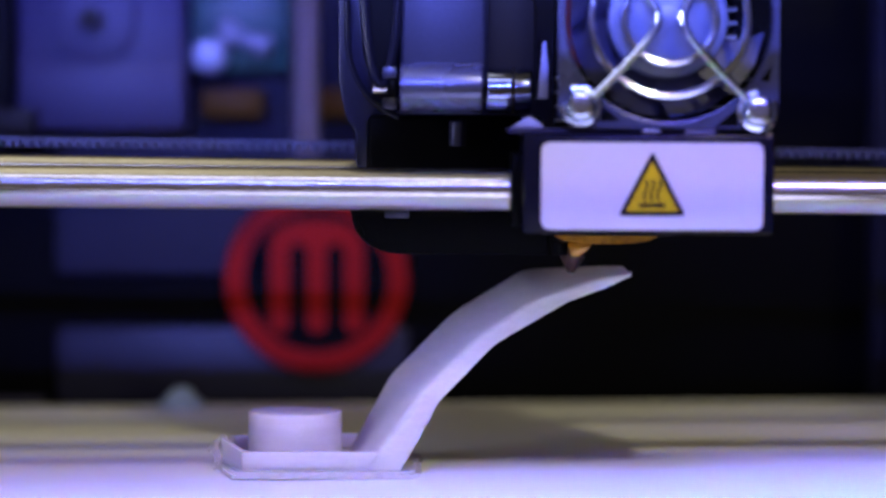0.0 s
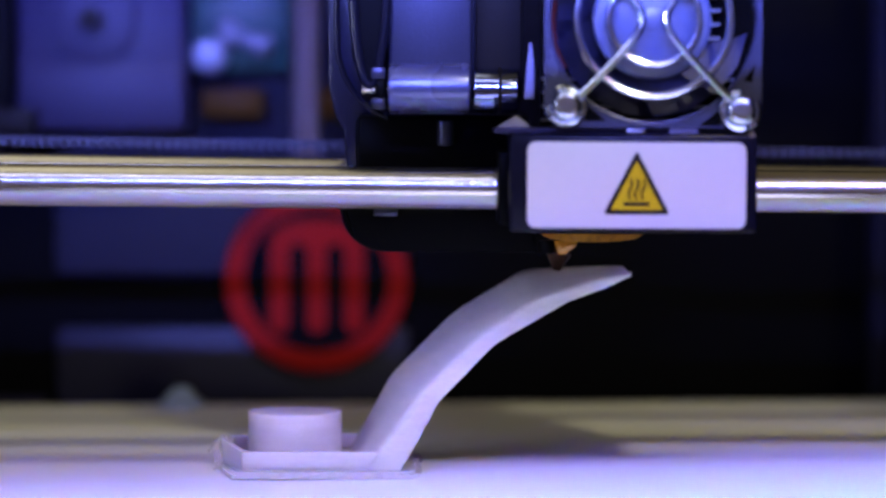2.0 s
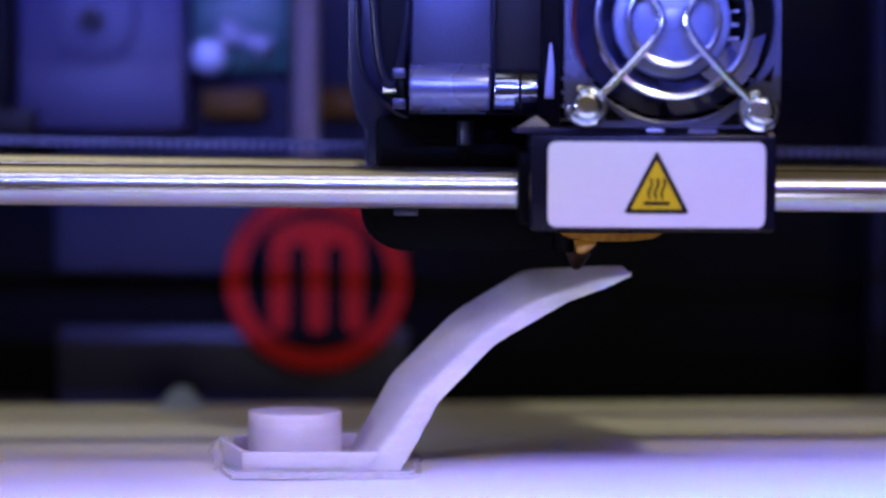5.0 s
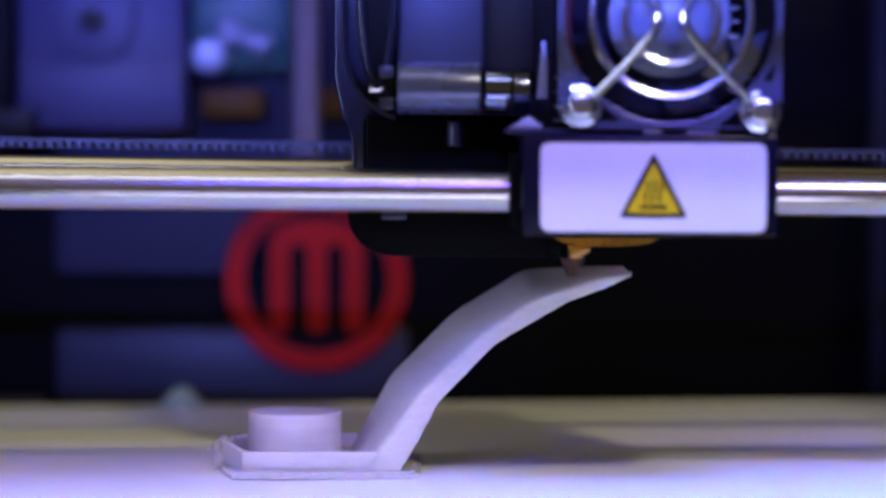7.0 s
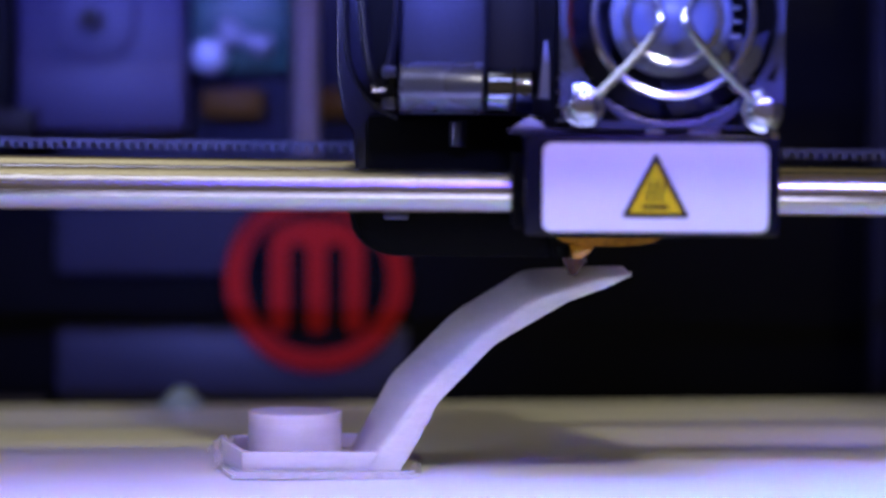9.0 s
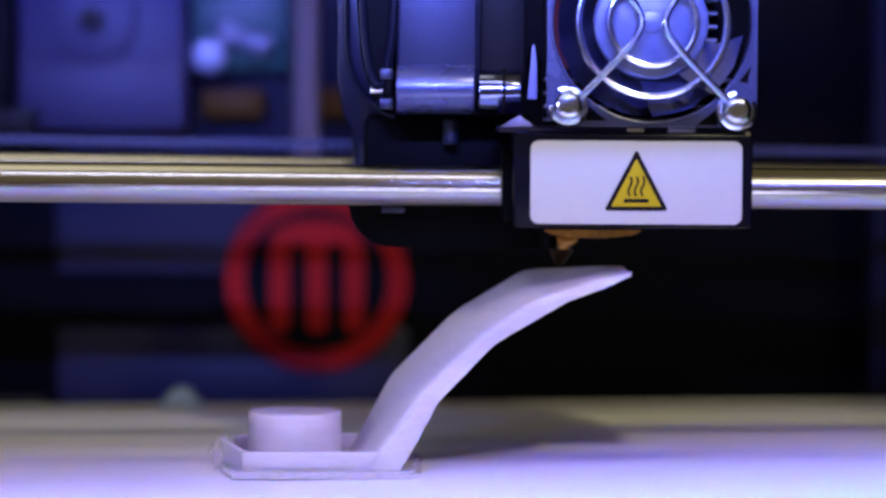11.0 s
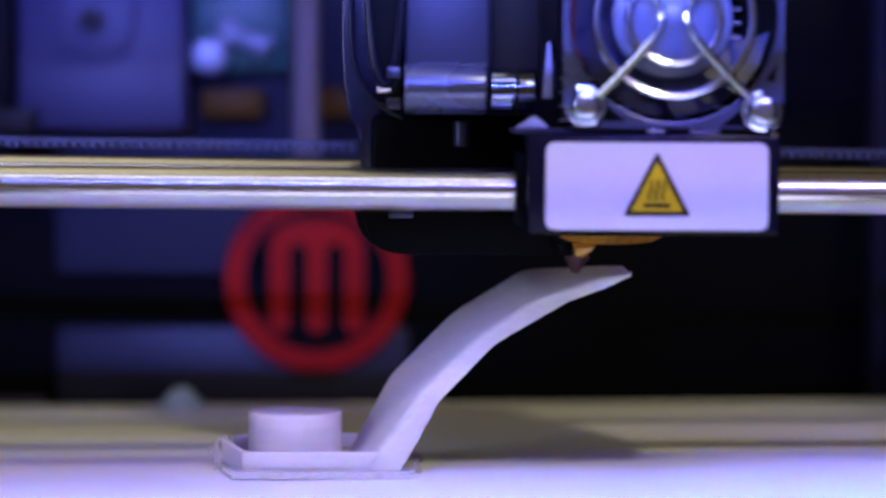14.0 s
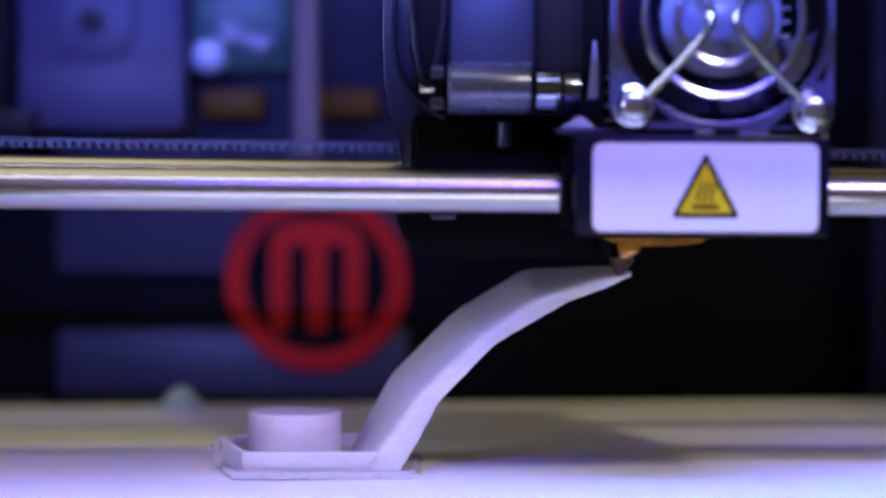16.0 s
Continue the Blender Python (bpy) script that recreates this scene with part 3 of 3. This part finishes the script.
# ---- behind the bed ----
def build_back():
    cover = part("cover_plate", box(-98.5, -9, 164, 167.6, 28.6, 150, 0.6), NAVY, None)
    tagged(cover, "dark blue-grey painted cover plate on the back panel", "panel", kind="structure")
    low = part("lower_cover_plate", box(-98.5, -9, 164, 167.6, -14, 14.5, 0.6), NAVY, None)
    tagged(low, "dark blue-grey painted cover plate near the bed", "panel", kind="structure")
    # added sheet that only darkens the cover plate behind the board
    dark = part("darkening_plate", box(-61.6, -9.2, 158, 163.8, 60, 150, 0.6), DARKPLATE, None)
    tagged(dark, "dull plate added to darken the area behind the circuit board", "panel", kind="structure")
    guide = part("upright_guide_rod", cyl((109.5, 150, -153), (109.5, 150, 238), 3.2, seg=32), DARKPLATE, None)
    tagged(guide, "dull dark upright guide rod before the back panel", "guide rod")
    # round red emblem
    e = empty("emblem")
    tagged(e, "round red emblem on the black back panel", "emblem")
    cx, cz = -32.1, 27.1
    part("emblem_backing", cyl((cx, 162.4, cz), (cx, 167.6, cz), 23.8, seg=64), PANEL, e)
    part("emblem_ring", ring(cx, cz, 161.4, 162.4, 18.2, 23.2, 72), RED, e)
    for x in (-9.5, 0.0, 9.5):
        part("emblem_bar", prism(rounded(cx + x - 2.5, cx + x + 2.5, cz - 13.5, cz + 10, 2.4), 161.4, 162.4), RED, e)
    pts = []
    for k in range(17):
        a = radians(180 - 180 * k / 16)
        pts.append((cx + 12.0 * math.copysign(abs(math.cos(a)) ** 0.7, math.cos(a)), cz + 7 + 8.2 * math.sin(a) ** 0.8))
    pts += [(cx + 7.0, cz + 7), (cx + 6.2, cz + 9.0), (cx + 3.3, cz + 9.0), (cx + 2.5, cz + 7),
            (cx - 2.5, cz + 7), (cx - 3.3, cz + 9.0), (cx - 6.2, cz + 9.0), (cx - 7.0, cz + 7)]
    part("emblem_arch", prism(pts, 161.3, 162.38), RED, e)
    # stepper motor
    m = empty("stepper_motor")
    tagged(m, "grey square stepper motor bolted to the back panel", "motor")
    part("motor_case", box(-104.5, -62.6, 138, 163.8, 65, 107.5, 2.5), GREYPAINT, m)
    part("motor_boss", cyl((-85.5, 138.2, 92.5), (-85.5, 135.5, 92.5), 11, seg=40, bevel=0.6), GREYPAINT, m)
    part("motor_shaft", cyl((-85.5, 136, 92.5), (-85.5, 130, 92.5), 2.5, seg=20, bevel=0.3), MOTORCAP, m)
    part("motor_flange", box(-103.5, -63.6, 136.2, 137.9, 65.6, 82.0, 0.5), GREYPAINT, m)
    f = empty("motor_bracket")
    tagged(f, "dull grey bracket beside the stepper motor", "bracket")
    part("bracket_foot", box(-112, -99, 128, 163.8, 64.2, 70.6, 0.8), MOTORCAP, f)
    part("bracket_post", box(-112, -106, 140, 163.8, 64.2, 110, 0.8), PANEL, f)
    # circuit board
    p = empty("circuit_board")
    tagged(p, "green circuit board with white connectors", "circuit board")
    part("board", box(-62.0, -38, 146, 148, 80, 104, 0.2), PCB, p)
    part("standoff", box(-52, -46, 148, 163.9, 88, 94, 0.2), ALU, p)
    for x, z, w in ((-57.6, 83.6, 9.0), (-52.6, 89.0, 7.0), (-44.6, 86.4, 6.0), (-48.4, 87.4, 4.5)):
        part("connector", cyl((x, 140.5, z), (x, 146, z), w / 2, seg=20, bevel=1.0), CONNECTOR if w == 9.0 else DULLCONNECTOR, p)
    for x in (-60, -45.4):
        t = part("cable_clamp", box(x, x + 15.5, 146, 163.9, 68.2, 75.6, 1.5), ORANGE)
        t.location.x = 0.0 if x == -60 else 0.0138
        tagged(t, "brown-orange taped cable clamp behind the belt", "clamp", "taped cable clamps")
    # threaded rod
    s = empty("threaded_rod")
    tagged(s, "grey threaded rod hanging behind the belt", "threaded rod")
    bm = bmesh.new()
    prev, seg = None, 24
    for i in range(560):
        z = 59.5 + i * 0.24
        cur = [bm.verts.new(V((-33.0 + math.cos(k * math.tau / seg) * (3.3 + 0.35 * math.cos(math.tau * (z / 0.96 - k / seg))), 125 + math.sin(k * math.tau / seg) * (3.3 + 0.35 * math.cos(math.tau * (z / 0.96 - k / seg))), z)) * 0.001) for k in range(seg)]
        if prev:
            for k in range(seg):
                bm.faces.new((prev[k], prev[(k + 1) % seg], cur[(k + 1) % seg], cur[k]))
        else:
            bm.faces.new(cur)
        prev = cur
    part("thread", bm, SCREWGREY, s)
    part("rod_holder", box(-41, -25, 116, 167.8, 190, 202, 1.0), PANEL, s)
    # clip on the bed's rear edge
    k = empty("bed_clip")
    tagged(k, "small pale clip on the bed's rear edge", "clip")
    part("clip_body", cyl((-62.3, 116, -0.6), (-62.3, 116, 4.3), 6.0, 1.8, seg=32, bevel=0.6), CLIPWHITE, k)


build_back()


# ---- what moves ----
def motions():
    # seconds, the label's place across and its distance before the lens, in millimetres
    rows = [
        (0.0, 37.6, 511.2), (0.1, 37.1, 511.3), (0.2, 38.1, 511.3), (0.3, 38.3, 511.3), (0.4, 44.8, 503.4),
        (0.5, 46.4, 505.2), (0.6, 43.5, 515.4), (0.7, 44.5, 519.5), (0.8, 41.1, 525.1), (0.9, 42.4, 530.8),
        (1.0, 39.1, 532.7), (1.1, 38.1, 530.8), (1.2, 34.5, 536.6), (1.3, 34.2, 533.7), (1.4, 35.6, 522.3),
        (1.5, 36.7, 522.2), (1.6, 36.0, 519.5), (1.7, 35.2, 515.4), (1.8, 35.7, 517.4), (1.9, 34.5, 522.3),
        (2.0, 35.3, 518.7), (2.1, 34.4, 517.4), (2.2, 34.4, 515.4), (2.3, 35.9, 525.1), (2.4, 35.6, 522.3),
        (2.5, 36.7, 521.9), (2.6, 38.6, 522.3), (2.7, 36.5, 522.3), (2.8, 38.7, 525.1), (2.9, 36.7, 527.9),
        (3.0, 38.5, 524.2), (3.1, 38.7, 519.5), (3.2, 39.1, 517.4), (3.3, 37.7, 519.5), (3.4, 39.1, 517.4),
        (3.5, 37.8, 518.9), (3.6, 37.8, 515.4), (3.7, 38.3, 517.4), (3.8, 38.5, 517.4), (3.9, 40.1, 515.4),
        (4.0, 38.5, 514.8), (4.1, 39.9, 513.4), (4.2, 38.6, 513.4), (6.3, 43.5, 539.6), (6.4, 44.3, 527.9),
        (6.5, 46.4, 513.8), (6.6, 48.6, 509.3), (6.7, 48.3, 507.4), (6.8, 45.6, 501.5), (6.9, 38.9, 499.6),
        (7.0, 37.2, 502.7), (7.1, 35.8, 509.3), (7.2, 37.5, 509.3), (7.3, 38.8, 513.4), (7.4, 37.2, 515.4),
        (7.5, 37.8, 517.1), (7.6, 35.3, 517.4), (7.7, 34.4, 517.4), (7.8, 36.2, 519.5), (7.9, 36.8, 525.1),
        (8.0, 33.8, 524.6), (8.1, 32.5, 527.9), (8.2, 33.3, 525.1), (8.3, 39.5, 533.7), (8.4, 43.7, 539.6),
        (8.5, 44.7, 526.6), (8.6, 47.0, 511.3), (8.7, 48.8, 509.3), (8.8, 45.6, 501.5), (8.9, 39.2, 495.8),
        (9.0, 37.6, 503.1), (9.1, 35.7, 505.4), (9.2, 34.1, 522.8), (11.3, 37.8, 536.6), (11.4, 41.8, 530.8),
        (11.5, 43.7, 532.0), (11.6, 45.3, 530.8), (11.7, 46.0, 527.9), (11.8, 46.8, 517.4), (11.9, 47.8, 515.4),
        (12.0, 48.9, 507.3), (12.1, 48.6, 505.4), (12.2, 44.6, 503.4), (12.3, 41.0, 499.6), (12.4, 37.1, 503.4),
        (12.5, 38.0, 505.0), (12.6, 38.8, 505.4), (12.7, 38.4, 503.4), (12.8, 39.2, 505.4), (12.9, 39.1, 507.4),
        (13.0, 37.5, 504.3), (13.1, 38.7, 507.4), (13.2, 37.2, 507.4), (13.3, 38.2, 507.4), (13.4, 37.0, 507.4),
        (13.5, 37.9, 509.6), (13.6, 37.0, 509.3), (13.7, 37.5, 511.3), (13.8, 36.9, 511.3), (13.9, 36.2, 511.3),
        (14.0, 38.4, 510.4), (14.1, 40.5, 507.4), (14.2, 44.0, 517.4), (14.3, 45.4, 513.4), (14.4, 44.3, 519.5),
        (14.5, 41.6, 520.6), (14.6, 39.2, 519.5), (14.7, 41.3, 525.1), (14.8, 44.2, 530.8), (14.9, 42.4, 525.1),
        (15.0, 39.1, 530.6), (15.1, 34.9, 527.9), (15.2, 35.4, 530.8), (15.3, 39.1, 536.6), (15.4, 39.3, 533.7),
        (15.5, 38.8, 520.8), (15.6, 38.5, 509.3), (15.7, 39.5, 505.4), (15.8, 43.8, 503.4), (15.9, 47.0, 505.4),
        (16.0, 46.5, 502.9),
    ]
    walk(CARRIAGE, [(t, pose(x * 0.001, (d - 555) * 0.001, 0, 0, 0.3, 0)) for t, x, d in rows])
    walk(GANTRY, [(t, pose(0, (d - 555) * 0.001, 0)) for t, x, d in rows])


motions()
